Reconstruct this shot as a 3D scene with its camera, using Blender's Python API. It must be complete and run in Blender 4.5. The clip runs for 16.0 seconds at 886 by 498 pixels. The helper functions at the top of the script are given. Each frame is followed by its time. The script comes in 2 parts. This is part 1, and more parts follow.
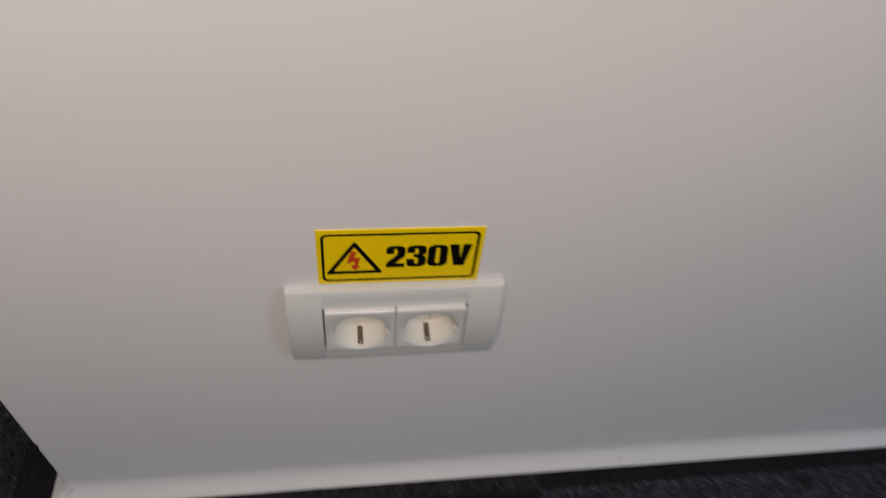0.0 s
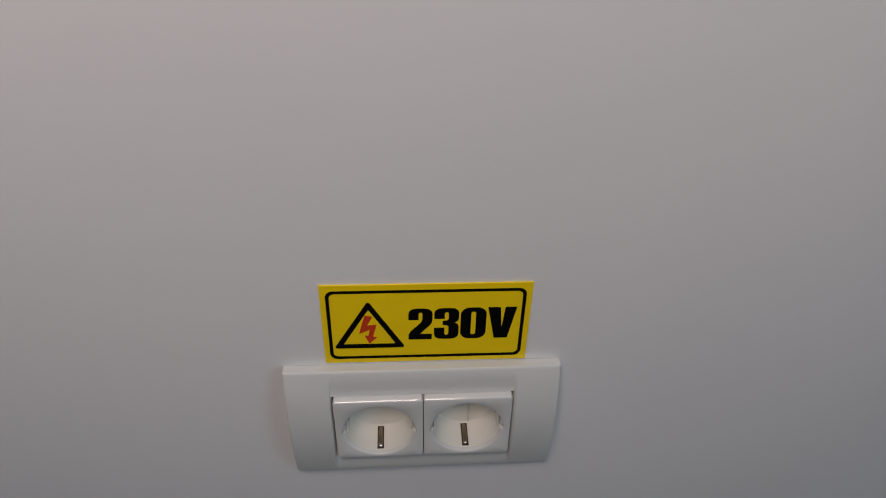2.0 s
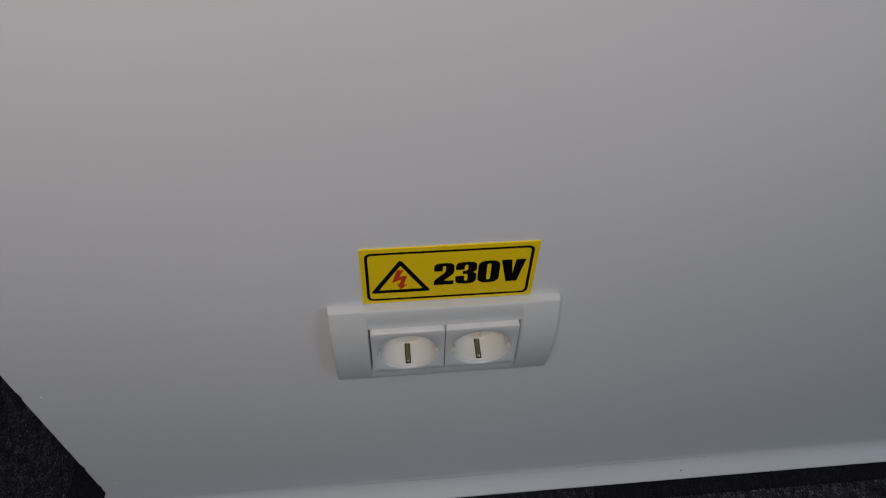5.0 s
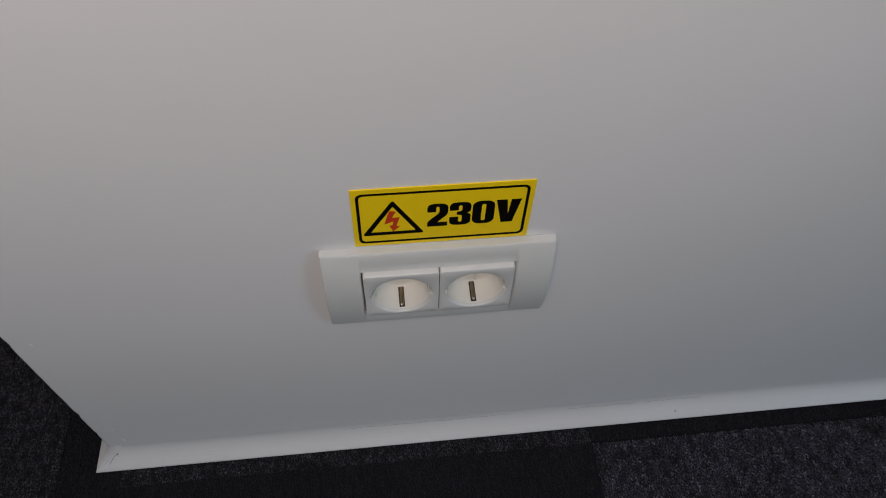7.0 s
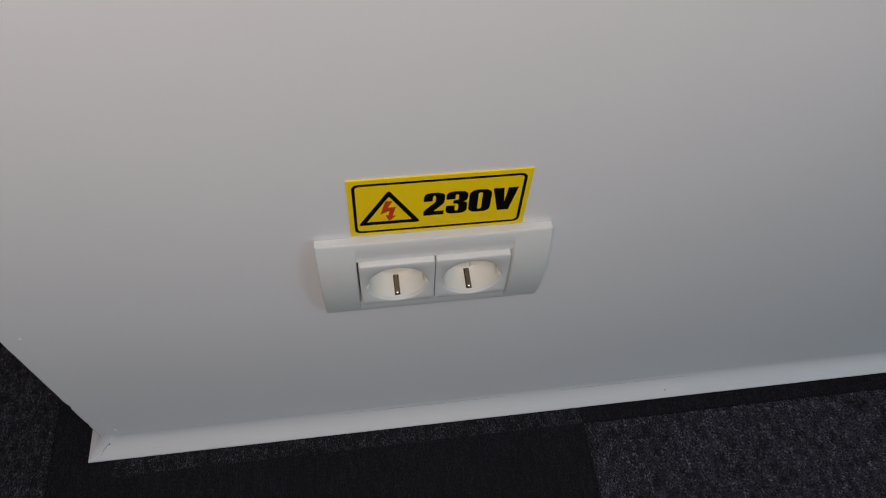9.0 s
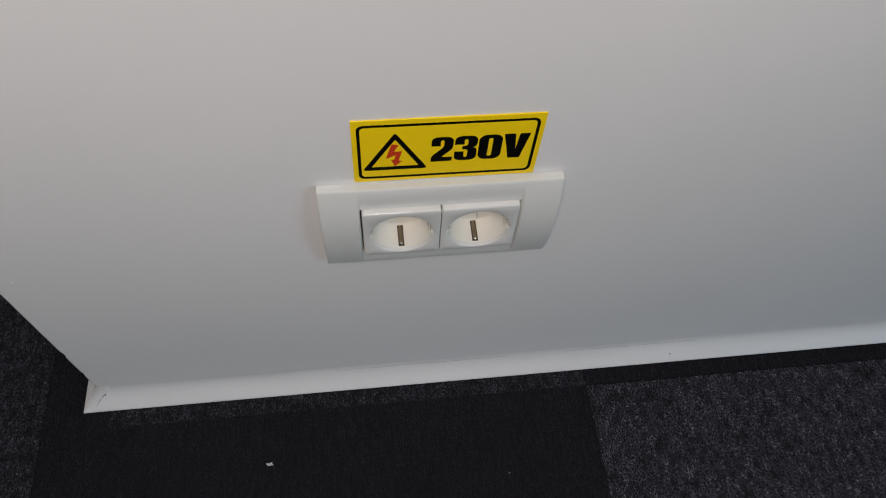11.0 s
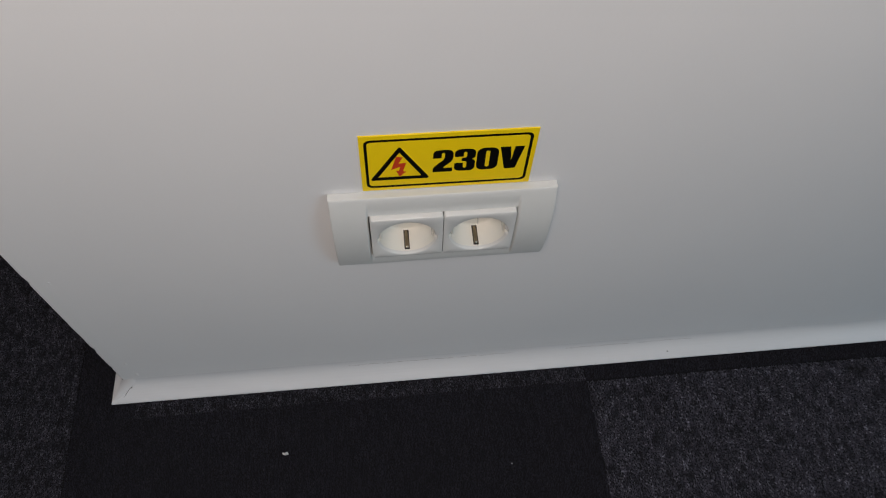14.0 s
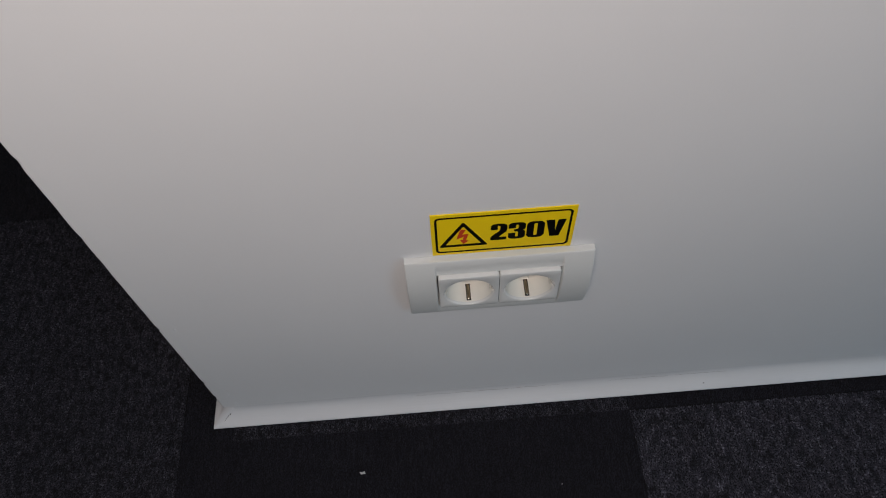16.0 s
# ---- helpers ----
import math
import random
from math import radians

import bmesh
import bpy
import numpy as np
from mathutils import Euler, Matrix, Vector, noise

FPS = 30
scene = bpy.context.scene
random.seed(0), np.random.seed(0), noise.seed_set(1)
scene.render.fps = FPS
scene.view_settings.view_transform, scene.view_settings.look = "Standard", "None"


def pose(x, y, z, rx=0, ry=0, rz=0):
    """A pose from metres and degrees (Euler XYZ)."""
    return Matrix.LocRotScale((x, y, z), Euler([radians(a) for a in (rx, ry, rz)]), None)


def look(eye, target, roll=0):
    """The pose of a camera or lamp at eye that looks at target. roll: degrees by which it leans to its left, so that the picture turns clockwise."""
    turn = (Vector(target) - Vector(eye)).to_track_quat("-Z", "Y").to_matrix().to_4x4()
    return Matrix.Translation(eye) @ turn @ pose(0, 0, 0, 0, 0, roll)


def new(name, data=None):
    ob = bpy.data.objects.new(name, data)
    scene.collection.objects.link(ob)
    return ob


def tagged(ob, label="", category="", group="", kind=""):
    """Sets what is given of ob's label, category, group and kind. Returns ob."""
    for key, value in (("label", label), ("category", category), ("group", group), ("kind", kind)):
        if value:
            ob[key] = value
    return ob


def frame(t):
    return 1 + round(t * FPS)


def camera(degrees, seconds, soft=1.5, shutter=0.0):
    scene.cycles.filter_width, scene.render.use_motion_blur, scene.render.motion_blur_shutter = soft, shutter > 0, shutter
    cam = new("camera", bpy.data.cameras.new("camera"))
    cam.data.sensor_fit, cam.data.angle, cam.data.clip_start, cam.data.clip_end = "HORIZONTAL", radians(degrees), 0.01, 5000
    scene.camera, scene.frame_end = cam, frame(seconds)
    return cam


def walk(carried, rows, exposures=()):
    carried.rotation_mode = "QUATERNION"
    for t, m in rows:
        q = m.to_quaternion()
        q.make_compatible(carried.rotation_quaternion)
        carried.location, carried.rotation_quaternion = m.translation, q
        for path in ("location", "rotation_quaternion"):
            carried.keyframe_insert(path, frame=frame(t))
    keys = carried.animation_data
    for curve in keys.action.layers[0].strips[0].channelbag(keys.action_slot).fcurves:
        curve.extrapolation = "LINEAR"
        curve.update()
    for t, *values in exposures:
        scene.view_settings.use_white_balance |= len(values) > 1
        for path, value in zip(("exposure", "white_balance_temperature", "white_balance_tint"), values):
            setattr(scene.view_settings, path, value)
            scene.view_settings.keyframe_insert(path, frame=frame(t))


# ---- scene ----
cam = camera(63.1, 16.0, soft=1.0, shutter=0.4)
PATH = [
    (0, (-0.0311, -0.3004, 0.6921), (0.0207, -0.0443, 0.3892), 6.87),
    (0.1, (-0.0208, -0.2877, 0.6644), (0.0168, -0.0198, 0.3698), 4.23),
    (0.2, (-0.0297, -0.2729, 0.6423), (0.0061, 0.0048, 0.3566), 4.94),
    (0.3, (-0.0248, -0.2586, 0.6374), (-0.0174, 0.0357, 0.3666), -0.15),
    (0.4, (-0.0348, -0.2484, 0.6202), (-0.0296, 0.0600, 0.3655), -1.51),
    (0.5, (-0.0335, -0.2448, 0.5983), (-0.0280, 0.0718, 0.3539), -1.68),
    (0.6, (-0.0341, -0.2379, 0.5743), (-0.0223, 0.0738, 0.3240), -0.01),
    (0.7, (-0.0370, -0.2484, 0.5619), (-0.0212, 0.0654, 0.3143), 0.48),
    (0.8, (-0.0385, -0.2543, 0.5575), (-0.0221, 0.0591, 0.3096), 0.42),
    (0.9, (-0.0425, -0.2620, 0.5549), (-0.0253, 0.0538, 0.3100), 0.58),
    (1, (-0.0407, -0.2681, 0.5542), (-0.0236, 0.0537, 0.3172), 0.68),
    (1.5, (-0.0130, -0.2747, 0.5738), (0.0111, 0.0494, 0.3405), 1.44),
    (2, (-0.0084, -0.2784, 0.5848), (0.0129, 0.0428, 0.3474), 1.01),
    (2.5, (-0.0168, -0.2602, 0.5804), (0.0083, 0.0529, 0.3328), 1.04),
    (3, (-0.0190, -0.2618, 0.5861), (0.0076, 0.0420, 0.3272), 0.75),
    (3.5, (-0.0251, -0.2580, 0.6358), (0.0109, 0.0314, 0.3621), 1.93),
    (4, (-0.0185, -0.2546, 0.6357), (0.0245, 0.0214, 0.3494), 3.23),
    (4.5, (-0.0284, -0.2652, 0.6878), (0.0028, 0.0005, 0.3906), 1.89),
    (5, (-0.0335, -0.2683, 0.6803), (-0.0038, -0.0147, 0.3724), 1.82),
    (5.2, (-0.0285, -0.2752, 0.6770), (-0.0028, -0.0218, 0.3686), 1.32),
    (7.3, (-0.0327, -0.2583, 0.6691), (-0.0005, -0.0294, 0.3426), 2.37),
    (7.5, (-0.0289, -0.2491, 0.6727), (0.0037, -0.0202, 0.3463), 2.61),
    (8, (-0.0361, -0.2484, 0.6827), (-0.0037, -0.0233, 0.3537), 2.87),
    (8.5, (-0.0437, -0.2585, 0.6578), (-0.0064, -0.0393, 0.3253), 3.57),
    (9, (-0.0413, -0.2558, 0.6718), (-0.0008, -0.0378, 0.3389), 3.71),
    (9.2, (-0.0378, -0.2514, 0.6748), (0.0043, -0.0345, 0.3414), 4.01),
    (11.3, (-0.0459, -0.2568, 0.6481), (-0.0084, -0.0557, 0.3044), 5.45),
    (11.5, (-0.0476, -0.2492, 0.6464), (-0.0123, -0.0498, 0.3015), 5.21),
    (12, (-0.0513, -0.2372, 0.6406), (-0.0183, -0.0447, 0.2915), 5.23),
    (12.5, (-0.0504, -0.2445, 0.6518), (-0.0187, -0.0545, 0.3012), 4.88),
    (13, (-0.0307, -0.2571, 0.6572), (0.0004, -0.0650, 0.3077), 4.16),
    (13.5, (-0.0207, -0.2630, 0.6691), (0.0087, -0.0677, 0.3213), 3.36),
    (14, (-0.0376, -0.2717, 0.6833), (-0.0079, -0.0684, 0.3401), 3.15),
    (14.5, (-0.0408, -0.2929, 0.7089), (-0.0109, -0.0756, 0.3743), 2.56),
    (15, (-0.0303, -0.3266, 0.7807), (-0.0091, -0.1035, 0.4494), 0.11),
    (15.5, (-0.0442, -0.3010, 0.7641), (-0.0341, -0.0813, 0.4300), -2.53),
    (16, (-0.0459, -0.2974, 0.7801), (-0.0441, -0.0827, 0.4426), -4.14),
]
EXPOSURES = [
    (0, 0.0, 6950, 17), (0.5, -0.06, 7270, 19), (1.0, -0.29, 7080, 19), (1.5, -0.31, 6800, 17), (2.0, -0.39, 6540, 16), (3.0, -0.39, 6440, 16),
    (3.5, -0.63, 6400, 14), (4.0, -0.51, 6370, 14), (4.5, -0.49, 6270, 14), (5.0, -0.5, 6230, 13), (7.5, -0.22, 6420, 14), (8.0, -0.27, 6420, 13),
    (8.5, -0.24, 6360, 14), (9.0, -0.08, 6420, 13), (11.5, 0.12, 6500, 12), (12.5, 0.12, 6500, 13), (14.0, 0.08, 6500, 12), (15.0, -0.15, 6350, 11),
    (16.0, -0.17, 6380, 13),
]
walk(cam, [(t, look(eye, target, roll)) for t, eye, target, roll in PATH], EXPOSURES)

# ---- light ----
world = bpy.data.worlds.new("world")
scene.world = world
world.use_nodes = True
world.node_tree.nodes["Background"].inputs[0].default_value = (0.6, 0.7, 0.9, 1)
world.node_tree.nodes["Background"].inputs[1].default_value = 0.02


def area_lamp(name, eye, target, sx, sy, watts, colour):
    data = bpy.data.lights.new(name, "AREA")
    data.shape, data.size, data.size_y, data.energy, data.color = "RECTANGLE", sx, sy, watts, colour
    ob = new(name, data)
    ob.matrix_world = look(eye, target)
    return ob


# added warm fill lamp, unseen, above and behind the camera
area_lamp("warm_fill", (-0.12, -0.54, 1.06), (-0.07, 0, 0.56), 0.40, 0.32, 5.7, (1.0, 0.865, 0.775))
# added cool fill from the right, at a made-up opening out of view
area_lamp("cool_fill", (2.98, -2.45, 1.35), (0.0, -0.6, 0.6), 1.5, 1.3, 30, (0.53, 0.81, 1.0))
# the room's ceiling light, out of view on the left
area_lamp("ceiling_light", (-1.5, -0.9, 2.66), (-1.5, -0.9, 0), 1.2, 0.6, 6, (0.68, 0.85, 1.0))


# ---- materials ----
def mat(name, base, rough=0.5, metal=0.0, spec=0.5):
    m = bpy.data.materials.new(name)
    m.use_nodes = True
    nt = m.node_tree
    b = nt.nodes["Principled BSDF"]
    b.inputs["Base Color"].default_value = (*base, 1)
    b.inputs["Roughness"].default_value = rough
    b.inputs["Metallic"].default_value = metal
    b.inputs["Specular IOR Level"].default_value = spec
    return m, nt, b


def node(nt, kind, **ins):
    n = nt.nodes.new(kind)
    for k, v in ins.items():
        n.inputs[k.replace("_", " ")].default_value = v
    return n


def noise_tex(nt, scale, detail=4.0, rough=0.55, coord="Object", stretch=None):
    c = nt.nodes.new("ShaderNodeTexCoord")
    n = node(nt, "ShaderNodeTexNoise", Scale=scale, Detail=detail, Roughness=rough)
    if stretch:
        mp = nt.nodes.new("ShaderNodeMapping")
        mp.inputs["Scale"].default_value = stretch
        nt.links.new(c.outputs[coord], mp.inputs[0])
        nt.links.new(mp.outputs[0], n.inputs["Vector"])
    else:
        nt.links.new(c.outputs[coord], n.inputs["Vector"])
    return n


def ramp(nt, src, stops):
    r = nt.nodes.new("ShaderNodeValToRGB")
    el = r.color_ramp.elements
    while len(el) < len(stops):
        el.new(0.5)
    for e, (p, c) in zip(el, stops):
        e.position, e.color = p, (*c, 1)
    nt.links.new(src, r.inputs[0])
    return r


def bump(nt, b, src, strength, dist, before=None):
    n = node(nt, "ShaderNodeBump", Strength=strength, Distance=dist)
    nt.links.new(src, n.inputs["Height"])
    if before:
        nt.links.new(before.outputs[0], n.inputs["Normal"])
    nt.links.new(n.outputs[0], b.inputs["Normal"])
    return n


def wall_paint():
    m, nt, b = mat("wall_paint", (0.72, 0.72, 0.72), 0.55, 0, 0.35)
    big = noise_tex(nt, 3.0, 5)
    r = ramp(nt, big.outputs[0], [(0.3, (0.70, 0.70, 0.70)), (0.7, (0.745, 0.742, 0.738))])
    nt.links.new(r.outputs[0], b.inputs["Base Color"])
    fine = noise_tex(nt, 420, 3)
    mid = noise_tex(nt, 22, 3)
    first = bump(nt, b, mid.outputs[0], 0.10, 0.004)
    bump(nt, b, fine.outputs[0], 0.10, 0.0004, first)
    return m


def trim_paint():
    m, nt, b = mat("trim_paint", (0.72, 0.72, 0.72), 0.42, 0, 0.4)
    big = noise_tex(nt, 14.0, 5, stretch=(0.25, 1, 1))
    r = ramp(nt, big.outputs[0], [(0.3, (0.61, 0.61, 0.615)), (0.6, (0.67, 0.672, 0.675))])
    nt.links.new(r.outputs[0], b.inputs["Base Color"])
    fine = noise_tex(nt, 420, 3, stretch=(0.03, 1, 1))
    bump(nt, b, fine.outputs[0], 0.35, 0.0006)
    return m


def plastic(name, base, rough, spec=0.5):
    m, nt, b = mat(name, base, rough, 0, spec)
    n = noise_tex(nt, 60, 4)
    r = ramp(nt, n.outputs[0], [(0.3, tuple(0.97 * c for c in base)), (0.7, base)])
    nt.links.new(r.outputs[0], b.inputs["Base Color"])
    fine = noise_tex(nt, 2500, 2)
    bump(nt, b, fine.outputs[0], 0.06, 0.0001)
    return m


def carpet(name, stops, sheen, streak, depth):
    """Pile: each tuft takes its own tone; broad wear over all."""
    m, nt, b = mat(name, stops[0][1], 0.95, 0, 0.1)
    geo = nt.nodes.new("ShaderNodeNewGeometry")
    r = ramp(nt, geo.outputs["Random Per Island"], stops)
    wear = noise_tex(nt, 11, 5)
    w = ramp(nt, wear.outputs[0], [(0.3, (0.85, 0.85, 0.85)), (0.7, (1.08, 1.08, 1.09))])
    fibre = noise_tex(nt, 900, 3, 0.7)
    f = ramp(nt, fibre.outputs[0], [(0.3, (0.9, 0.9, 0.9)), (0.7, (1.1, 1.1, 1.1))])
    src = r
    clump = noise_tex(nt, 95, 3, 0.6, stretch=streak)
    c = ramp(nt, clump.outputs[0], [(0.34, (1 - depth,) * 3), (0.66, (1 + 0.9 * depth,) * 3)])
    for other in (w, f, c):
        mul = nt.nodes.new("ShaderNodeMix")
        mul.data_type, mul.blend_type = "RGBA", "MULTIPLY"
        mul.inputs[0].default_value = 1.0
        nt.links.new(src.outputs[0] if src is r else src.outputs[2], mul.inputs[6])
        nt.links.new(other.outputs[0], mul.inputs[7])
        src = mul
    nt.links.new(src.outputs[2], b.inputs["Base Color"])
    bump(nt, b, fibre.outputs[0], 0.35, 0.001)
    b.inputs["Sheen Weight"].default_value = sheen
    b.inputs["Sheen Roughness"].default_value = 0.5
    return m


WALL = wall_paint()
TRIM = trim_paint()
PLATE = plastic("frame_plastic", (0.645, 0.655, 0.635), 0.40)
SOCKET = plastic("socket_plastic", (0.665, 0.67, 0.65), 0.13)
# creamier and lighter than the insert, partly for light bouncing in the well
WELL = plastic("well_plastic", (0.78, 0.765, 0.70), 0.16)
YELLOW = plastic("sign_yellow", (0.92, 0.65, 0.005), 0.38, 0.3)
BLACK = plastic("sign_black", (0.003, 0.003, 0.003), 0.5, 0.04)
RED = plastic("sign_red", (0.58, 0.045, 0.012), 0.42)
METAL = mat("earth_clip_metal", (0.34, 0.27, 0.18), 0.4, 1.0)[0]
STEEL = mat("clip_tip_metal", (0.75, 0.72, 0.66), 0.2, 1.0)[0]
# near-black colour for the shade in clip slots and plug holes
SLOT = mat("slot_shadow_plastic", (0.03, 0.025, 0.02), 0.6)[0]
PAPER = plastic("paper", (0.60, 0.60, 0.61), 0.8)
PILE_FLAT = carpet("carpet_pile_away", [(0.0, (0.014, 0.014, 0.020)), (0.9, (0.018, 0.018, 0.025)), (1.0, (0.026, 0.026, 0.034))], 0.05, (4.5, 0.7, 1), 0.30)
PILE_SPECK = carpet("carpet_pile_towards", [(0.0, (0.030, 0.030, 0.041)), (0.55, (0.040, 0.040, 0.054)), (0.86, (0.060, 0.061, 0.079)), (1.0, (0.15, 0.151, 0.185))], 0.10, (1.6, 0.85, 1), 0.58)
# heathered pile darkened in colour for the shade around the wall's end
PILE_SHADED = carpet("carpet_pile_shaded", [(0.0, (0.019, 0.019, 0.026)), (0.6, (0.030, 0.030, 0.039)), (0.9, (0.052, 0.052, 0.066)), (1.0, (0.09, 0.091, 0.112))], 0.06, (1.9, 1.0, 1), 0.55)
BACKING = mat("carpet_backing", (0.008, 0.008, 0.009), 0.95, 0, 0.1)[0]
CEILING = mat("ceiling_paint", (0.75, 0.75, 0.74), 0.8)[0]
ROOM = mat("room_paint", (0.45, 0.45, 0.45), 0.7)[0]


# ---- builders ----
def finish(name, bm, material, parent=None, label="", smooth=False):
    bmesh.ops.recalc_face_normals(bm, faces=bm.faces)
    me = bpy.data.meshes.new(name)
    bm.to_mesh(me)
    bm.free()
    me.materials.append(material)
    if smooth:
        me.shade_smooth()
    ob = new(name, me)
    if parent:
        ob.parent = parent
    return tagged(ob, label)


def part(name, bm, material, parent, label="", smooth=False):
    return finish(name, bm, material, parent, label, smooth)


def box(bm, x0, x1, y0, y1, z0, z1):
    v = [bm.verts.new((x, y, z)) for x in (x0, x1) for y in (y0, y1) for z in (z0, z1)]
    for f in ((0, 1, 3, 2), (4, 6, 7, 5), (0, 4, 5, 1), (2, 3, 7, 6), (0, 2, 6, 4), (1, 5, 7, 3)):
        bm.faces.new([v[i] for i in f])
    return v


def ring_faces(bm, a, b):
    n = len(a)
    for i in range(n):
        bm.faces.new((a[i], a[(i + 1) % n], b[(i + 1) % n], b[i]))


def prism(bm, pts, y0, y1):
    """An outline in x and z, given depth from y0 to y1."""
    a = [bm.verts.new((x, y0, z)) for x, z in pts]
    b = [bm.verts.new((x, y1, z)) for x, z in pts]
    ring_faces(bm, a, b)
    bm.faces.new(a)
    bm.faces.new(b)


def frame_prism(bm, outer, inner, y0, y1):
    """A flat band between two outlines of as many corners."""
    loops = [[bm.verts.new((x, y, z)) for x, z in pts] for pts, y in ((outer, y0), (inner, y0), (inner, y1), (outer, y1))]
    for i in range(4):
        ring_faces(bm, loops[i], loops[(i + 1) % 4])


def rounded(pts, r, steps=6):
    """A polygon with its corners rounded."""
    out = []
    for i, p in enumerate(pts):
        p, a, b = Vector(p), Vector(pts[i - 1]), Vector(pts[(i + 1) % len(pts)])
        u, v = (a - p).normalized(), (b - p).normalized()
        half = u.angle(v) / 2
        d = r / math.tan(half)
        c = p + (u + v).normalized() * (r / math.sin(half))
        s, e = p + u * d - c, p + v * d - c
        turn = s.angle_signed(e)
        for k in range(steps + 1):
            q = s.copy()
            q.rotate(Matrix.Rotation(-turn * k / steps, 2))
            out.append(tuple(c + q))
    return out


# ---- setting ----
XE = -0.2985          # the partition's free end
HX, HZ0, HZ1 = 0.066, 0.232, 0.296   # the back-box opening


def wall_edge_bm():
    """The partition with an opening for the back box and a slightly uneven free edge."""
    bm = bmesh.new()
    cx = (-HX, HX)
    t = 0.11
    # the four fields round the opening
    box(bm, XE + 0.012, 3.0, 0, t, HZ1, 2.7)
    box(bm, XE + 0.012, 3.0, 0, t, 0, HZ0)
    box(bm, XE + 0.012, cx[0], 0, t, HZ0, HZ1)
    box(bm, cx[1], 3.0, 0, t, HZ0, HZ1)
    box(bm, cx[0], cx[1], 0.05, t, HZ0, HZ1)
    # the free edge: a plaster bead with small dents
    n = 420
    cols = []
    for i in range(n + 1):
        z = 2.7 * (i / n) ** 1.6
        d = 0.0005 * noise.noise((0, 0, z * 38)) + 0.0075 * max(0, noise.noise((3, 0, z * 48)) - 0.30)
        x = XE + d
        cols.append([bm.verts.new(p) for p in ((XE + 0.012, 0, z), (x + 0.0016, 0, z), (x + 0.0004, 0.0005, z), (x, 0.0018, z), (x, t - 0.002, z), (x + 0.002, t, z), (XE + 0.012, t, z))])
    for a, b in zip(cols, cols[1:]):
        for k in range(6):
            bm.faces.new((a[k], a[k + 1], b[k + 1], b[k]))
    return bm


wall = tagged(finish("wall_partition", wall_edge_bm(), WALL), "smooth matt white painted partition wall with a free end", "wall", kind="structure")


def skirting_bm(path_points, seed):
    """A painted bead in the foot of the wall, slightly hollow, swept along the wall's foot."""
    bm = bmesh.new()
    # offset from the wall, height
    prof = [(0.00005, 0.0235), (0.0002, 0.0205), (0.0008, 0.0172), (0.0020, 0.0141), (0.0040, 0.0110), (0.0072, 0.0076), (0.0112, 0.0043), (0.0146, 0.0021), (0.0155, 0.0012), (0.0155, 0.0)]
    rings = []
    for corner, outward, wob in path_points:
        ring = []
        for d, h in prof:
            if outward == "crease":     # the mitre runs aslant over the bead's face
                q = Vector(corner) + Vector((-0.0155 + 1.75 * (0.0155 - d), -d, 0))
            elif outward == "end":      # past the mitre the bead is cut nearly straight
                d = 0.8 * 0.0155 * min(1, (0.0235 - h) / 0.0223) + 0.2 * d
                q = Vector(corner) + Vector((-d, -d, 0))
            else:
                q = Vector(corner) + Vector(outward) * d
            w = 0.0008 * noise.noise((wob * 9, seed, h * 60)) if 0.012 < h < 0.018 else 0.0
            ring.append(bm.verts.new((q.x, q.y, h + w)))
        rings.append(ring)
    for a, b in zip(rings, rings[1:]):
        for k in range(len(prof) - 1):
            bm.faces.new((a[k], a[k + 1], b[k + 1], b[k]))
    return bm


front = [((XE, 0, 0), "crease", 0)] + [((XE + 0.014 + 0.03 * i, 0, 0), (0, -1, 0), 0.03 * i) for i in range(100)]
side = [((XE, 0, 0), "crease", 0), ((XE, 0, 0), "end", 0)] + [((XE, 0.02 + 0.03 * i, 0), (-1, 0, 0), 0.03 * i) for i in range(4)]
base = tagged(finish("baseboard", skirting_bm(front, 1), TRIM, smooth=True), "white painted corner bead along the foot of the wall", "skirting", kind="structure")
tagged(finish("baseboard", skirting_bm(side, 2), TRIM, smooth=True), "white painted corner bead round the wall's end", "skirting", kind="structure")

CRACK = mat("crack_dirt", (0.14, 0.135, 0.13), 0.9)[0]
RIDGE = mat("worn_paint_line", (0.40, 0.39, 0.38), 0.8)[0]


def bead_height(d):
    return float(np.interp(d, [0.0002, 0.0008, 0.0020, 0.0040, 0.0072, 0.0112, 0.0146, 0.0155], [0.0205, 0.0172, 0.0141, 0.0110, 0.0076, 0.0043, 0.0021, 0.0012]))


def crack(points, width, name="paint_crack", material=CRACK, label="dark hair crack in the paint"):
    """A hair crack along the bead's face, uneven in width."""
    bm = bmesh.new()
    rows = []
    for k, (x, d) in enumerate(points):
        w = width * (0.35 + 0.65 * abs(math.sin(2.1 * k + 1)))
        rows.append([bm.verts.new((x - w * 0.3, -d - w, bead_height(d + w) + 0.0002)), bm.verts.new((x + w * 0.3, -d + w, bead_height(d - w) + 0.0002)), bm.verts.new((x, -d, bead_height(d) - 0.0006))])
    for a, b in zip(rows, rows[1:]):
        ring_faces(bm, [a[0], a[1], a[2]], [b[0], b[1], b[2]])
    bm.faces.new(rows[0])
    bm.faces.new(rows[-1])
    part(name, bm, material, base, label)


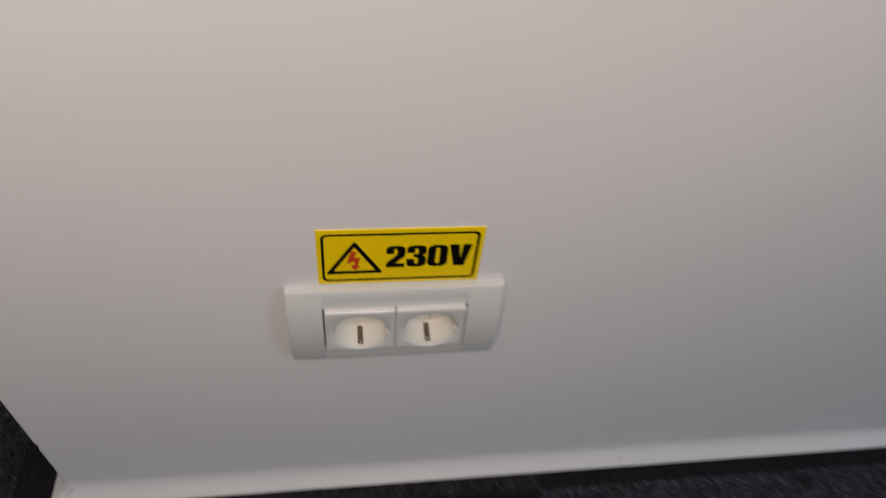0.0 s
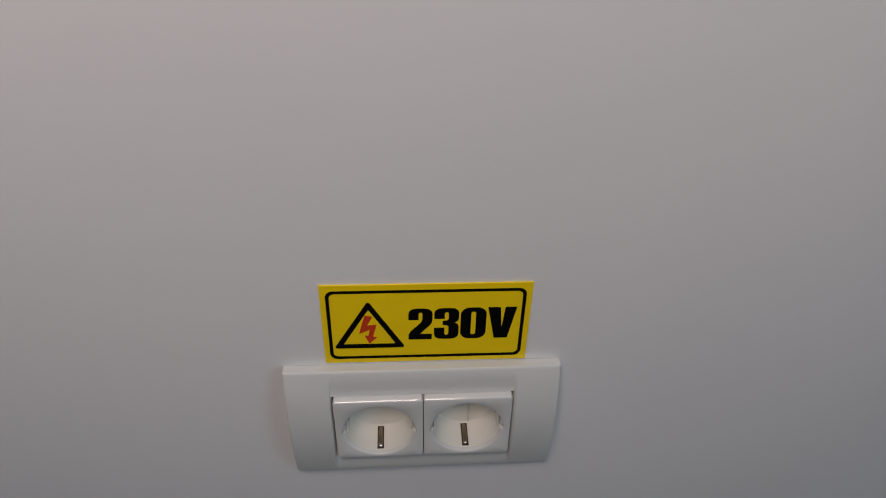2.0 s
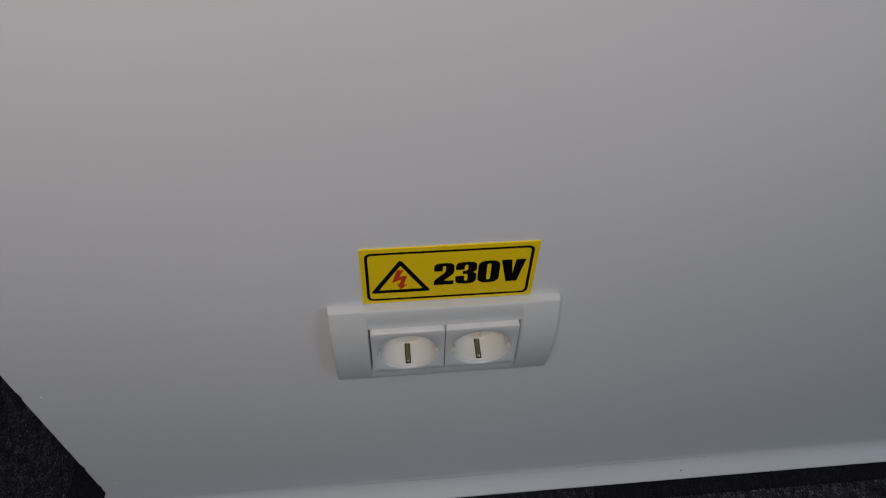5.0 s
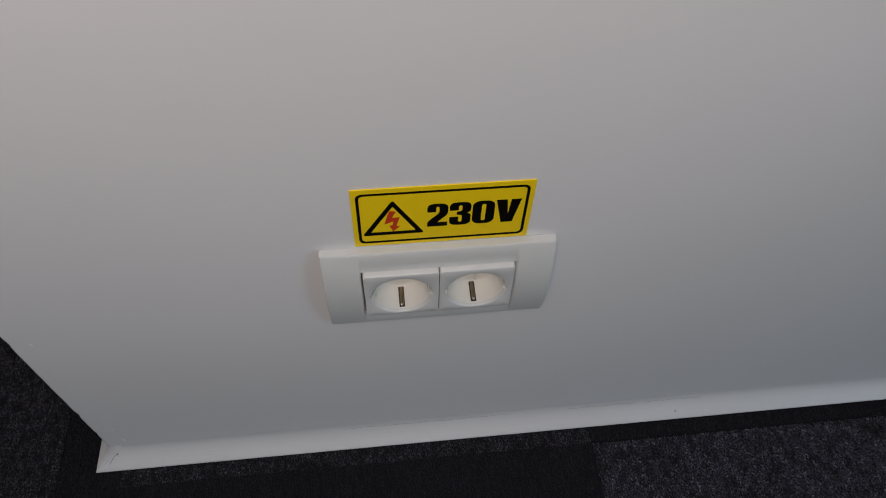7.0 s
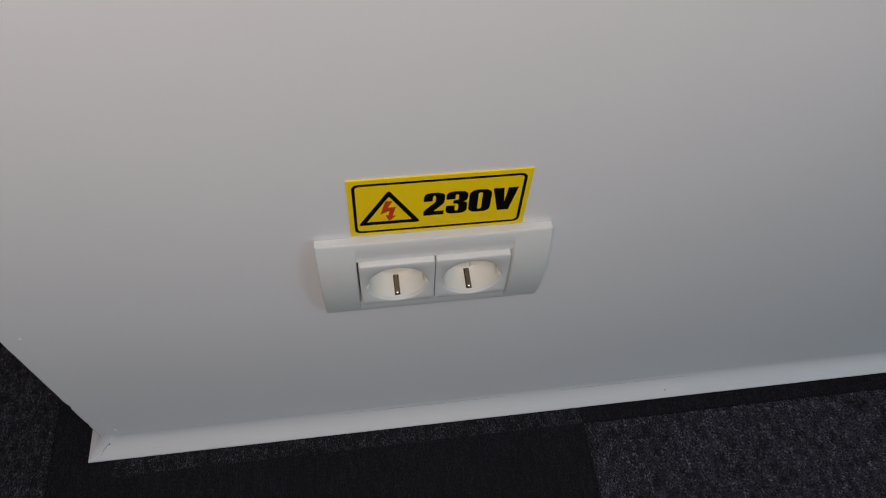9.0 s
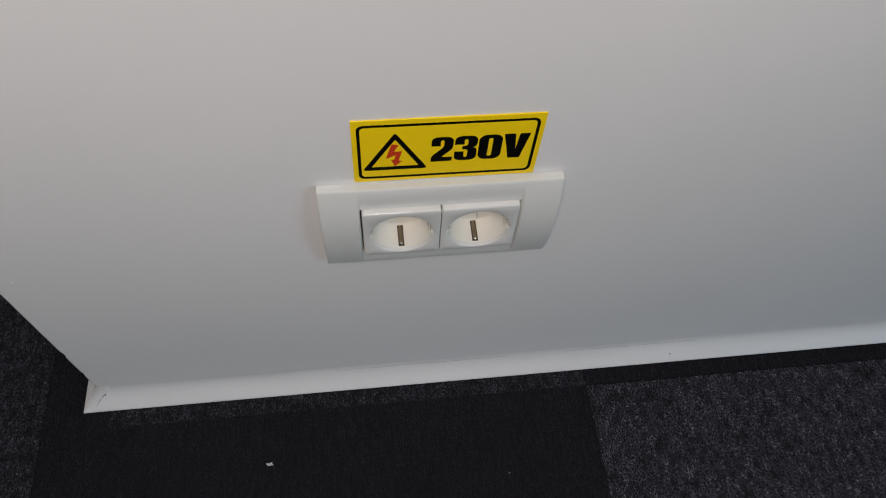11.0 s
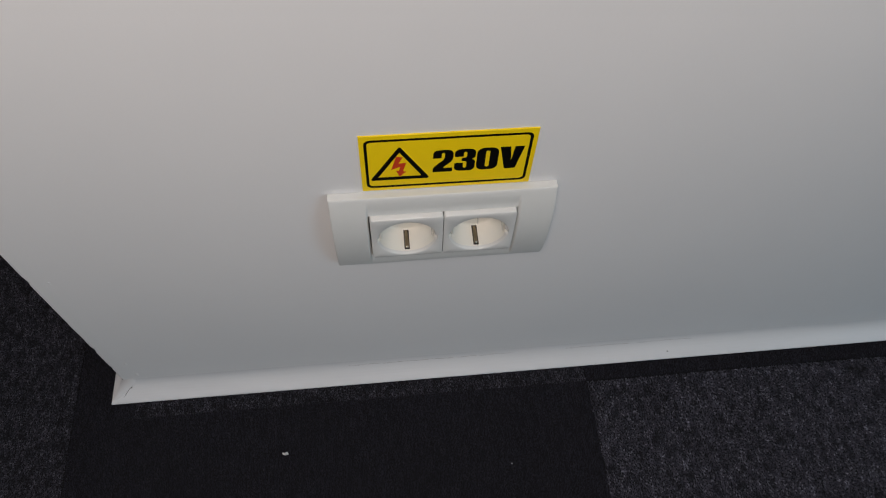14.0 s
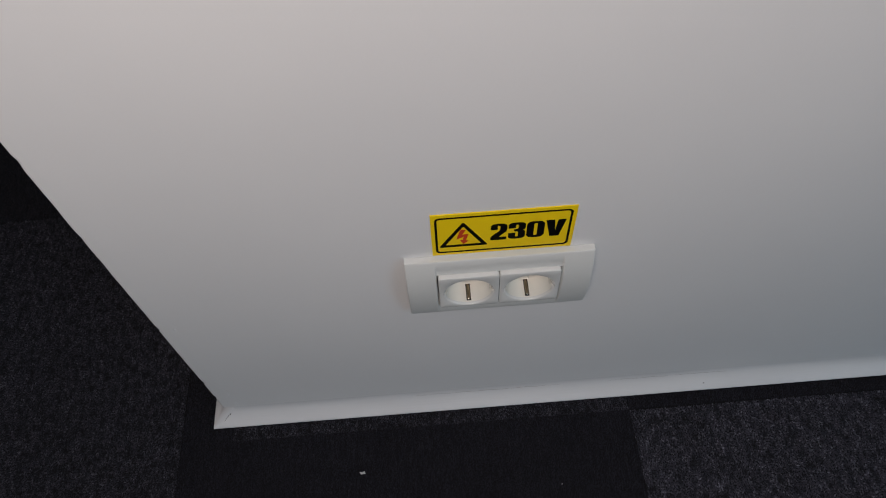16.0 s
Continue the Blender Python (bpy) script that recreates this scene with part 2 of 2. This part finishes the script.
crack([(-0.2945, 0.0042), (-0.2957, 0.0050), (-0.2975, 0.0066), (-0.2998, 0.0088), (-0.3020, 0.0112)], 0.00038)
crack([(-0.2925, 0.0036), (-0.2942, 0.0039), (-0.2952, 0.0044)], 0.0011)
for cx0, cx1 in ((-0.085, 0.018), (0.021, 0.098), (0.103, 0.196), (0.205, 0.262)):
    crack([(cx0 + (cx1 - cx0) * k / 24, 0.0014 + 0.00012 * math.sin(0.9 * k) + 0.0001 * noise.noise((cx0 * 50, k * 0.4, 0))) for k in range(25)], 0.00009, "paint_line", RIDGE, "faint worn line in the paint")
crack([(0.2365, 0.0095), (0.2372, 0.0096), (0.2379, 0.0094)], 0.0007, "nail_hole")

# dried paint drops on the wall's foot
DROPS = [(-0.2830, 0.0597, 0.0014, 0.0004), (-0.2815, 0.0330, 0.0017, 0.0004), (-0.2840, 0.2150, 0.0012, 0.0004)]
for dx, dz, dr, thick in DROPS:
    bm = bmesh.new()
    bmesh.ops.create_uvsphere(bm, u_segments=12, v_segments=8, radius=1)
    for v in bm.verts:
        v.co *= 1 + 0.35 * noise.noise(v.co * 1.7 + Vector((dx * 300, 0, dz * 300)))
    bmesh.ops.transform(bm, matrix=Matrix.LocRotScale((dx, -0.0001, dz), None, (dr, thick, dr * 1.4)), verts=bm.verts)
    part("paint_drop", bm, WALL, wall, smooth=True)

# floor slab under the tiles, other walls, ceiling
bm = bmesh.new()
box(bm, -3.0, 3.0, -3.5, 2.5, -0.15, -0.006)
floor = tagged(finish("floor", bm, BACKING), "dark grey carpet tile floor, laid chequerwise", "floor", kind="structure")
bm = bmesh.new()
box(bm, -3.0, 3.0, -3.5, 2.5, 2.7, 2.8)
tagged(finish("ceiling", bm, CEILING), "plain white ceiling", "ceiling", kind="structure")
room_walls = {
    "wall_west": [(-3.1, -3.0, -3.5, 2.5, -0.15, 2.8)],
    "wall_south": [(-3.1, 3.1, -3.6, -3.5, -0.15, 2.8)],
    "wall_north": [(-3.1, 3.1, 2.5, 2.6, -0.15, 2.8)],
    # the east wall leaves an unseen opening, made up for the cool fill lamp
    "wall_east": [(3.0, 3.1, -3.5, -3.2, -0.15, 2.8), (3.0, 3.1, -1.7, 2.5, -0.15, 2.8), (3.0, 3.1, -3.2, -1.7, -0.15, 0.7), (3.0, 3.1, -3.2, -1.7, 2.0, 2.8)],
}
for nm, boxes in room_walls.items():
    bm = bmesh.new()
    for b6 in boxes:
        box(bm, *b6)
    tagged(finish(nm, bm, ROOM), "plain light painted room wall", "wall", kind="structure")

# ---- double socket outlet ----
PZ0, PZ1, PX = 0.2207, 0.3040, 0.0746
OX, OZ0, OZ1 = 0.0502, 0.2390, 0.2874
outlet = tagged(new("wall_outlet"), "white plastic double power socket in a bowed frame on the wall", "socket")
outlet.location = (0, 0, -0.0007)


def cheek(z):
    """The bow of the cover frame, seen from the side."""
    u = (z - 0.2645) / (0.0395 if z > 0.2645 else 0.0438)
    u = max(-1.0, min(1.0, u))
    return -0.0118 + 0.0060 * u * u


def smoothstep(a, b, v):
    v = min(1, max(0, (v - a) / (b - a)))
    return v * v * (3 - 2 * v)


def plate_y(x, z):
    y = cheek(z)
    inside = 1 - smoothstep(OX - 0.0004, OX + 0.0012, abs(x))
    if z > 0.263:
        dip = 0.0018 * (1 - smoothstep(OZ1, 0.3015, z))
    else:
        dip = 0.0020 * smoothstep(PZ0 + 0.002, OZ0, z)
    return y + dip * inside


def plate_bm():
    bm = bmesh.new()
    xs = [-PX, -PX + 0.0003, -PX + 0.001]
    xs += list(np.linspace(-0.071, -0.0525, 6)) + [-0.0516, -0.0510, -0.0506, -OX]
    xs += list(np.linspace(-0.049, 0.049, 15))
    xs = xs + [-x for x in reversed(xs[:13])]
    zs = [PZ0, PZ0 + 0.0004, PZ0 + 0.0009, PZ0 + 0.0014, PZ0 + 0.0019, PZ0 + 0.0025] + list(np.linspace(PZ0 + 0.0035, OZ0, 6)) + list(np.linspace(OZ0 + 0.004, OZ1 - 0.004, 11)) + list(np.linspace(OZ1, PZ1 - 0.002, 8)) + [PZ1 - 0.001, PZ1 - 0.0003, PZ1]
    grid = []
    for z in zs:
        row = []
        for x in xs:
            e = min(PX - abs(x), PZ1 - z)
            rnd = 0.0004 * (1 - min(1, e / 0.001)) ** 2 + 0.0016 * (1 - min(1, (z - PZ0) / 0.0019)) ** 2
            row.append(bm.verts.new((x, plate_y(x, z) + rnd, z)))
        grid.append(row)
    for j in range(len(zs) - 1):
        for i in range(len(xs) - 1):
            if abs(xs[i] + xs[i + 1]) / 2 < OX and OZ0 - 1e-6 < (zs[j] + zs[j + 1]) / 2 < OZ1 + 1e-6:
                continue
            bm.faces.new((grid[j][i], grid[j][i + 1], grid[j + 1][i + 1], grid[j + 1][i]))
    # outer rim back to the wall, inner rim into the opening
    for e in [e for e in bm.edges if len(e.link_faces) == 1]:
        a, b = e.verts
        inner = max(abs(a.co.x), abs(b.co.x)) < 0.06 and OZ0 - 0.001 < (a.co.z + b.co.z) / 2 < OZ1 + 0.001
        back = 0.006 if inner else -0.0002
        p = [bm.verts.new((v.co.x, back, v.co.z)) for v in (b, a)]
        bm.faces.new((a, b, *p))
    bmesh.ops.remove_doubles(bm, verts=bm.verts, dist=1e-6)
    return bm


pl = part("frame", plate_bm(), PLATE, outlet, "bowed white plastic cover frame", True)
pl.data.set_sharp_from_angle(angle=radians(38))

# the sockets
SF = -0.0118          # the sockets' front
SZ, SR = 0.2621, 0.0206


def square_at(a, hw, hh):
    """Where a ray at angle a leaves a rounded rectangle."""
    n = 34.0
    c, s = math.cos(a), math.sin(a)
    k = (abs(c / hw) ** n + abs(s / hh) ** n) ** (-1 / n)
    return k * c, k * s


def socket_thing(cx):
    """Body with a round well, side lugs and an earth clip below."""
    N = 144
    angs = [2 * math.pi * i / N for i in range(N)]
    cz = (OZ0 + OZ1) / 2
    hw, hh = 0.02455, (OZ1 - OZ0) / 2 - 0.0003
    bm = bmesh.new()

    def sq(ins, y, drop=0.0):
        out = []
        for a in angs:
            x, z = square_at(a, hw - ins, hh - ins)
            if z > 0:
                z *= 1 - drop / hh
            out.append(bm.verts.new((cx + x, y, cz + z)))
        return out

    def ear(a):
        """The widening of the well at its two sides."""
        d = min(abs(math.atan2(math.sin(a - t), math.cos(a - t))) for t in (0, math.pi))
        return 1 - smoothstep(0.09, 0.19, d)

    def circ(r, y, grow=0.0):
        return [bm.verts.new((cx + (r + grow * ear(a)) * math.cos(a), y, SZ + (r + grow * ear(a)) * math.sin(a))) for a in angs]

    loops = [sq(0, 0.004), sq(0, -0.0080), sq(0, SF + 0.0008, 0.0004), sq(0.0002, SF + 0.0002, 0.0007), sq(0.0006, SF, 0.0011), circ(SR, SF, 0.0004), circ(SR - 0.0003, SF + 0.00015, 0.0006), circ(SR - 0.0007, SF + 0.0007, 0.0010), circ(SR - 0.0011, SF + 0.0022, 0.0014)]
    for a, b in zip(loops, loops[1:]):
        ring_faces(bm, a, b)
    body = part("socket_body", bm, SOCKET, outlet, "glossy white plastic socket insert", True)
    body.data.set_sharp_from_angle(angle=radians(28))
    # the well
    bm = bmesh.new()
    loops = [circ(SR - 0.0011, SF + 0.0022, 0.0014), circ(SR - 0.0014, SF + 0.0066, 0.0016), circ(SR - 0.00145, SF + 0.0072, 0.0), circ(SR - 0.0020, 0.0072), circ(SR - 0.0027, 0.0082), circ(SR - 0.0034, 0.0085), circ(0.0006, 0.0085)]
    for a, b in zip(loops, loops[1:]):
        ring_faces(bm, a, b)
    bm.faces.new(loops[-1])
    well = part("well", bm, WELL, body, "cream-white round plug well", True)
    well.data.set_sharp_from_angle(angle=radians(50))
    # the two plug holes: a rim and a dark disc for the shade inside
    for s in (-1, 1):
        bm = bmesh.new()
        ring = rounded([(cx + s * 0.0095 + x * 0.0024, SZ + z * 0.0024) for x, z in ((-1, -1), (1, -1), (1, 1), (-1, 1))], 0.0022, 5)
        hole = [(cx + s * 0.0095 + (x - cx - s * 0.0095) * 1.25, SZ + (z - SZ) * 1.25) for x, z in ring]
        frame_prism(bm, hole, ring, 0.0078, 0.0086)
        part("plug_hole", bm, WELL, body)
        bm = bmesh.new()
        prism(bm, ring, 0.0082, 0.0090)
        part("hole_shade_disc", bm, SLOT, body, "dark disc for the shade in a plug hole")
        # side lug
        bm = bmesh.new()
        bmesh.ops.create_uvsphere(bm, u_segments=12, v_segments=8, radius=1)
        bmesh.ops.transform(bm, matrix=Matrix.LocRotScale((cx + s * (SR + 0.0001), SF + 0.0066, SZ), None, (0.0020, 0.0052, 0.0033)), verts=bm.verts)
        part("guide_lug", bm, SOCKET, body, smooth=True)
    # flat guides at the two sides of the well
    for s in (-1, 1):
        bm = bmesh.new()
        gx = cx + s * 0.875 * SR
        box(bm, gx - 0.0006, gx + 0.0006, SF + 0.0040, 0.0083, SZ - 0.0045, SZ + 0.0070)
        bmesh.ops.bevel(bm, geom=list(bm.edges), offset=0.0003, segments=2, affect="EDGES")
        part("guide_flat", bm, WELL, body)
    # raised strip up the back of one well, added in place of a glint
    if cx > 0:
        bm = bmesh.new()
        box(bm, cx + 0.0024, cx + 0.0032, 0.0070, 0.0088, SZ - SR + 0.0036, SZ + 0.004)
        bmesh.ops.bevel(bm, geom=list(bm.edges), offset=0.0002, segments=2, affect="EDGES")
        part("glint_strip", bm, SOCKET, body)
    # earth clip in the well's lower side: slot, strip, rounded tip
    def wall_z(y):
        """The well's lower side at depth y."""
        return SZ - float(np.interp(y, [SF + 0.0022, SF + 0.0072, 0.0072], [SR - 0.0011, SR - 0.00145, SR - 0.0020]))

    # the slot is a dark strip on the surface, in place of a shaded gap
    bm = bmesh.new()
    ya, yb = SF + 0.0034, 0.0071
    v = box(bm, cx - 0.0019, cx + 0.0019, ya, yb, -0.0012, 0.00045)
    for q in v:
        q.co.z += wall_z(q.co.y)
    part("clip_slot", bm, SLOT, body)
    bm = bmesh.new()
    rows = []
    for k in range(9):
        y = SF + 0.0042 + (0.0066 - SF - 0.0042) * k / 8
        h = wall_z(y) + 0.0006 + 0.0010 * math.sin(math.pi * min(1, k / 7))
        rows.append([bm.verts.new((cx + dx, y, h + dz)) for dx, dz in ((-0.0013, -0.0005), (-0.0009, 0), (0.0009, 0), (0.0013, -0.0005))])
    for a, b in zip(rows, rows[1:]):
        for k in range(3):
            bm.faces.new((a[k], a[k + 1], b[k + 1], b[k]))
    part("earth_clip", bm, METAL, body, "dull metal earth clip", True)
    bm = bmesh.new()
    bmesh.ops.create_uvsphere(bm, u_segments=10, v_segments=6, radius=0.00105)
    bmesh.ops.translate(bm, verts=bm.verts, vec=(cx, SF + 0.0048, wall_z(SF + 0.0048) + 0.0008))
    part("clip_tip", bm, STEEL, body, smooth=True)


socket_thing(-0.0247)
socket_thing(0.0247)

# ---- warning sign ----
sign = tagged(new("warning_sign"), "yellow plastic warning sign with black 230V lettering above the socket", "sign")
# it hangs a touch askew
CENTRE = Vector((0.002, 0, 0.333))
sign.matrix_world = Matrix.Translation(CENTRE + Vector((0, 0, -0.0013))) @ pose(0, 0, 0, 0, 0.42, 0) @ Matrix.Translation(-CENTRE)
LX0, LX1, LZ0, LZ1, LT = -0.0515, 0.0557, 0.3064, 0.3597, 0.0010
F0, F1 = -LT - 0.00012, -LT + 0.0002
bm = bmesh.new()
prism(bm, [(LX0, LZ0), (LX1, LZ0), (LX1, LZ1), (LX0, LZ1)], -LT, -0.0001)
bmesh.ops.bevel(bm, geom=list(bm.edges), offset=0.00012, segments=1, affect="EDGES")
part("board", bm, YELLOW, sign)
bm = bmesh.new()
bx0, bx1, bz0, bz1, bw = -0.0487, 0.0528, 0.3094, 0.3561, 0.0018
o = rounded([(bx0, bz0), (bx1, bz0), (bx1, bz1), (bx0, bz1)], 0.0040)
i_ = rounded([(bx0 + bw, bz0 + bw), (bx1 - bw, bz0 + bw), (bx1 - bw, bz1 - bw), (bx0 + bw, bz1 - bw)], 0.0027)
frame_prism(bm, o, i_, F0, F1)
part("border", bm, BLACK, sign, "thin black rounded border")
bm = bmesh.new()
o = rounded([(-0.0464, 0.3170), (-0.0088, 0.3170), (-0.0276, 0.3493)], 0.0011)
i_ = rounded([(-0.0412, 0.3199), (-0.0140, 0.3199), (-0.0276, 0.3436)], 0.0004)
frame_prism(bm, o, i_, F0, F1)
part("triangle", bm, BLACK, sign, "black outlined warning triangle")
bm = bmesh.new()
prism(bm, [(-0.0297, 0.3397), (-0.0257, 0.3388), (-0.0284, 0.3330), (-0.0236, 0.3333), (-0.0257, 0.3251), (-0.0236, 0.3246), (-0.0277, 0.3200), (-0.0300, 0.3259), (-0.0281, 0.3258), (-0.0273, 0.3300), (-0.0329, 0.3270)], F0, F1)
part("lightning_bolt", bm, RED, sign, "red lightning bolt arrow")


# condensed heavy characters in a unit box
TWO = [(0, 0), (0.98, 0), (0.98, 0.175), (0.50, 0.175), (0.55, 0.23), (0.90, 0.46), (0.98, 0.56), (1, 0.66), (1, 0.84), (0.95, 0.92), (0.84, 0.975), (0.66, 1), (0.35, 1), (0.15, 0.975), (0.04, 0.92), (0, 0.84), (0, 0.64), (0.42, 0.64), (0.42, 0.83), (0.46, 0.87), (0.53, 0.87), (0.58, 0.83), (0.58, 0.66), (0.53, 0.56), (0.10, 0.28), (0, 0.16)]
HOOK = [(0, 0.66), (0, 0.85), (0.05, 0.93), (0.16, 0.98), (0.35, 1), (0.65, 1), (0.84, 0.98), (0.96, 0.92), (1, 0.84), (1, 0.66), (0.95, 0.58), (0.82, 0.53)]
GAP = [(0.34, 0.46), (0.34, 0.59), (0.52, 0.605), (0.585, 0.65), (0.585, 0.83), (0.54, 0.87), (0.47, 0.87), (0.42, 0.83), (0.42, 0.66)]
THREE = HOOK + [(0.95, 0.48), (1, 0.40), (1, 0.16), (0.96, 0.08), (0.84, 0.02), (0.65, 0), (0.35, 0), (0.16, 0.02), (0.05, 0.07), (0, 0.15), (0, 0.37), (0.42, 0.37), (0.42, 0.17), (0.47, 0.13), (0.54, 0.13), (0.585, 0.17), (0.585, 0.40), (0.52, 0.45)] + GAP
VEE = [(0, 1), (0.43, 1), (0.515, 0.36), (0.60, 1), (1, 1), (0.73, 0), (0.27, 0)]


def character(ch, x0, x1, z0=0.3224, z1=0.3437):
    bm = bmesh.new()
    w, h = x1 - x0, z1 - z0
    if ch == "0":
        o = rounded([(x0, z0), (x1, z0), (x1, z1), (x0, z1)], 0.0046, 6)
        i_ = rounded([(x0 + 0.405 * w, z0 + 0.13 * h), (x0 + 0.595 * w, z0 + 0.13 * h), (x0 + 0.595 * w, z1 - 0.13 * h), (x0 + 0.405 * w, z1 - 0.13 * h)], 0.0011, 6)
        frame_prism(bm, o, i_, F0, F1)
    else:
        prism(bm, [(x0 + w * u, z0 + h * v) for u, v in {"2": TWO, "3": THREE, "V": VEE}[ch]], F0, F1)
    part("character", bm, BLACK, sign, "bold black character " + ch)


character("2", -0.0072, 0.0052)
character("3", 0.0061, 0.0189)
character("0", 0.0198, 0.0331)
character("V", 0.0337, 0.0487)

# ---- litter on the carpet ----
def scrap(cx, cy, size, seed, name, label):
    rnd = random.Random(seed)
    bm = bmesh.new()
    n = 11
    top, bot = [], []
    for k in range(n):
        a = 2 * math.pi * k / n
        r = size * (0.25 + 0.85 * rnd.random() ** 1.4)
        h = 0.0012 + 0.0030 * rnd.random()
        p = (cx + r * math.cos(a), cy + r * 0.7 * math.sin(a))
        top.append(bm.verts.new((*p, h)))
        bot.append(bm.verts.new((*p, h - 0.0006)))
    c1, c0 = bm.verts.new((cx, cy, 0.0030)), bm.verts.new((cx, cy, 0.0))
    for k in range(n):
        j = (k + 1) % n
        bm.faces.new((top[k], top[j], c1))
        bm.faces.new((bot[j], bot[k], c0))
        bm.faces.new((top[k], bot[k], bot[j], top[j]))
    return tagged(finish(name, bm, PAPER), label, "litter")


scrap(-0.1465, -0.078, 0.0038, 3, "paper_scrap", "tiny torn white paper scrap lying on the dark carpet")
scrap(0.063, -0.1065, 0.0006, 5, "paper_crumb", "white paper crumb lying on the dark carpet")

# ---- carpet tiles ----
TX, TY = -0.349, -0.030
rng = np.random.default_rng(7)


def pile_mesh(x0, x1, y0, y1, pitch, height, lean, order):
    """Tufts as small leaning points, each with its own size and turn."""
    nx, ny = int((x1 - x0) / pitch), int((y1 - y0) / pitch)
    gx, gy = np.meshgrid(np.arange(nx), np.arange(ny))
    n = gx.size
    cx = x0 + (gx.ravel() + 0.5 + rng.uniform(-order, order, n)) * pitch
    cy = y0 + (gy.ravel() + 0.5 + rng.uniform(-0.42, 0.42, n)) * pitch
    r = pitch * rng.uniform(0.55, 1.05, n)
    h = height * rng.uniform(0.55, 1.0, n)
    turn = rng.uniform(0, 2 * np.pi, n)
    lx, ly = lean[0] + rng.normal(0, 0.5, n), lean[1] + rng.normal(0, 0.5, n)
    verts = np.empty((n, 4, 3))
    for k in range(3):
        a = turn + k * 2 * np.pi / 3
        verts[:, k] = np.stack([cx + 0.75 * r * np.cos(a), cy + 1.15 * r * np.sin(a), np.full(n, -0.0032)], -1)
    verts[:, 3] = np.stack([cx + lx * h * 0.8, cy + ly * h * 0.8, -0.0030 + h], -1)
    tri = np.array([(0, 1, 3), (1, 2, 3), (2, 0, 3)])
    faces = (np.arange(n)[:, None, None] * 4 + tri[None]).reshape(-1, 3)
    me = bpy.data.meshes.new("pile")
    me.from_pydata(verts.reshape(-1, 3), [], faces)
    me.shade_smooth()
    return me


def carpet_tile(a0, a1, b0, b1, speck):
    bm = bmesh.new()
    g = 0.0004
    box(bm, a0 + g, a1 - g, b0 + g, b1 - g, -0.007, -0.003)
    tile = part("carpet_tile", bm, BACKING, floor)
    # tufts where the floor is open to view
    p0, p1, q0, q1 = max(a0, -0.85), min(a1, 0.62), max(b0, -0.26), min(b1, 0.55 if a1 <= -0.29 else 0.0)
    if p1 - p0 > 0.01 and q1 - q0 > 0.01:
        me = pile_mesh(p0, p1, q0, q1, 0.0013 if speck else 0.00135, 0.0021 if speck else 0.0016, (0.1, -0.7) if speck else (0.0, 0.9), 0.45 if speck else 0.25)
        me.materials.append((PILE_SHADED if a1 < 0.2 and b1 > -0.04 else PILE_SPECK) if speck else PILE_FLAT)
        ob = new("pile", me)
        ob.parent = tile
        tagged(ob, "heathered charcoal tufts" if speck else "plain charcoal tufts", kind="stuff")


for ix in range(-5, 7):
    for iy in range(-8, 6):
        x0, y0 = TX + 0.5 * ix, TY + 0.5 * iy + (0.33 if ix < 0 else 0.0)
        a0, a1, b0, b1 = max(x0, -3.0), min(x0 + 0.5, 3.0), max(y0, -3.5), min(y0 + 0.5, 2.5)
        if a1 - a0 < 0.01 or b1 - b0 < 0.01:
            continue
        speck = (ix + iy) % 2 == 0
        # separate narrow strip by the wall's end, its dark pile partly standing for shade
        if ix == 0 and iy == 0:
            carpet_tile(a0, -0.292, b0, b1, False)
            a0 = -0.292
        carpet_tile(a0, a1, b0, b1, speck)
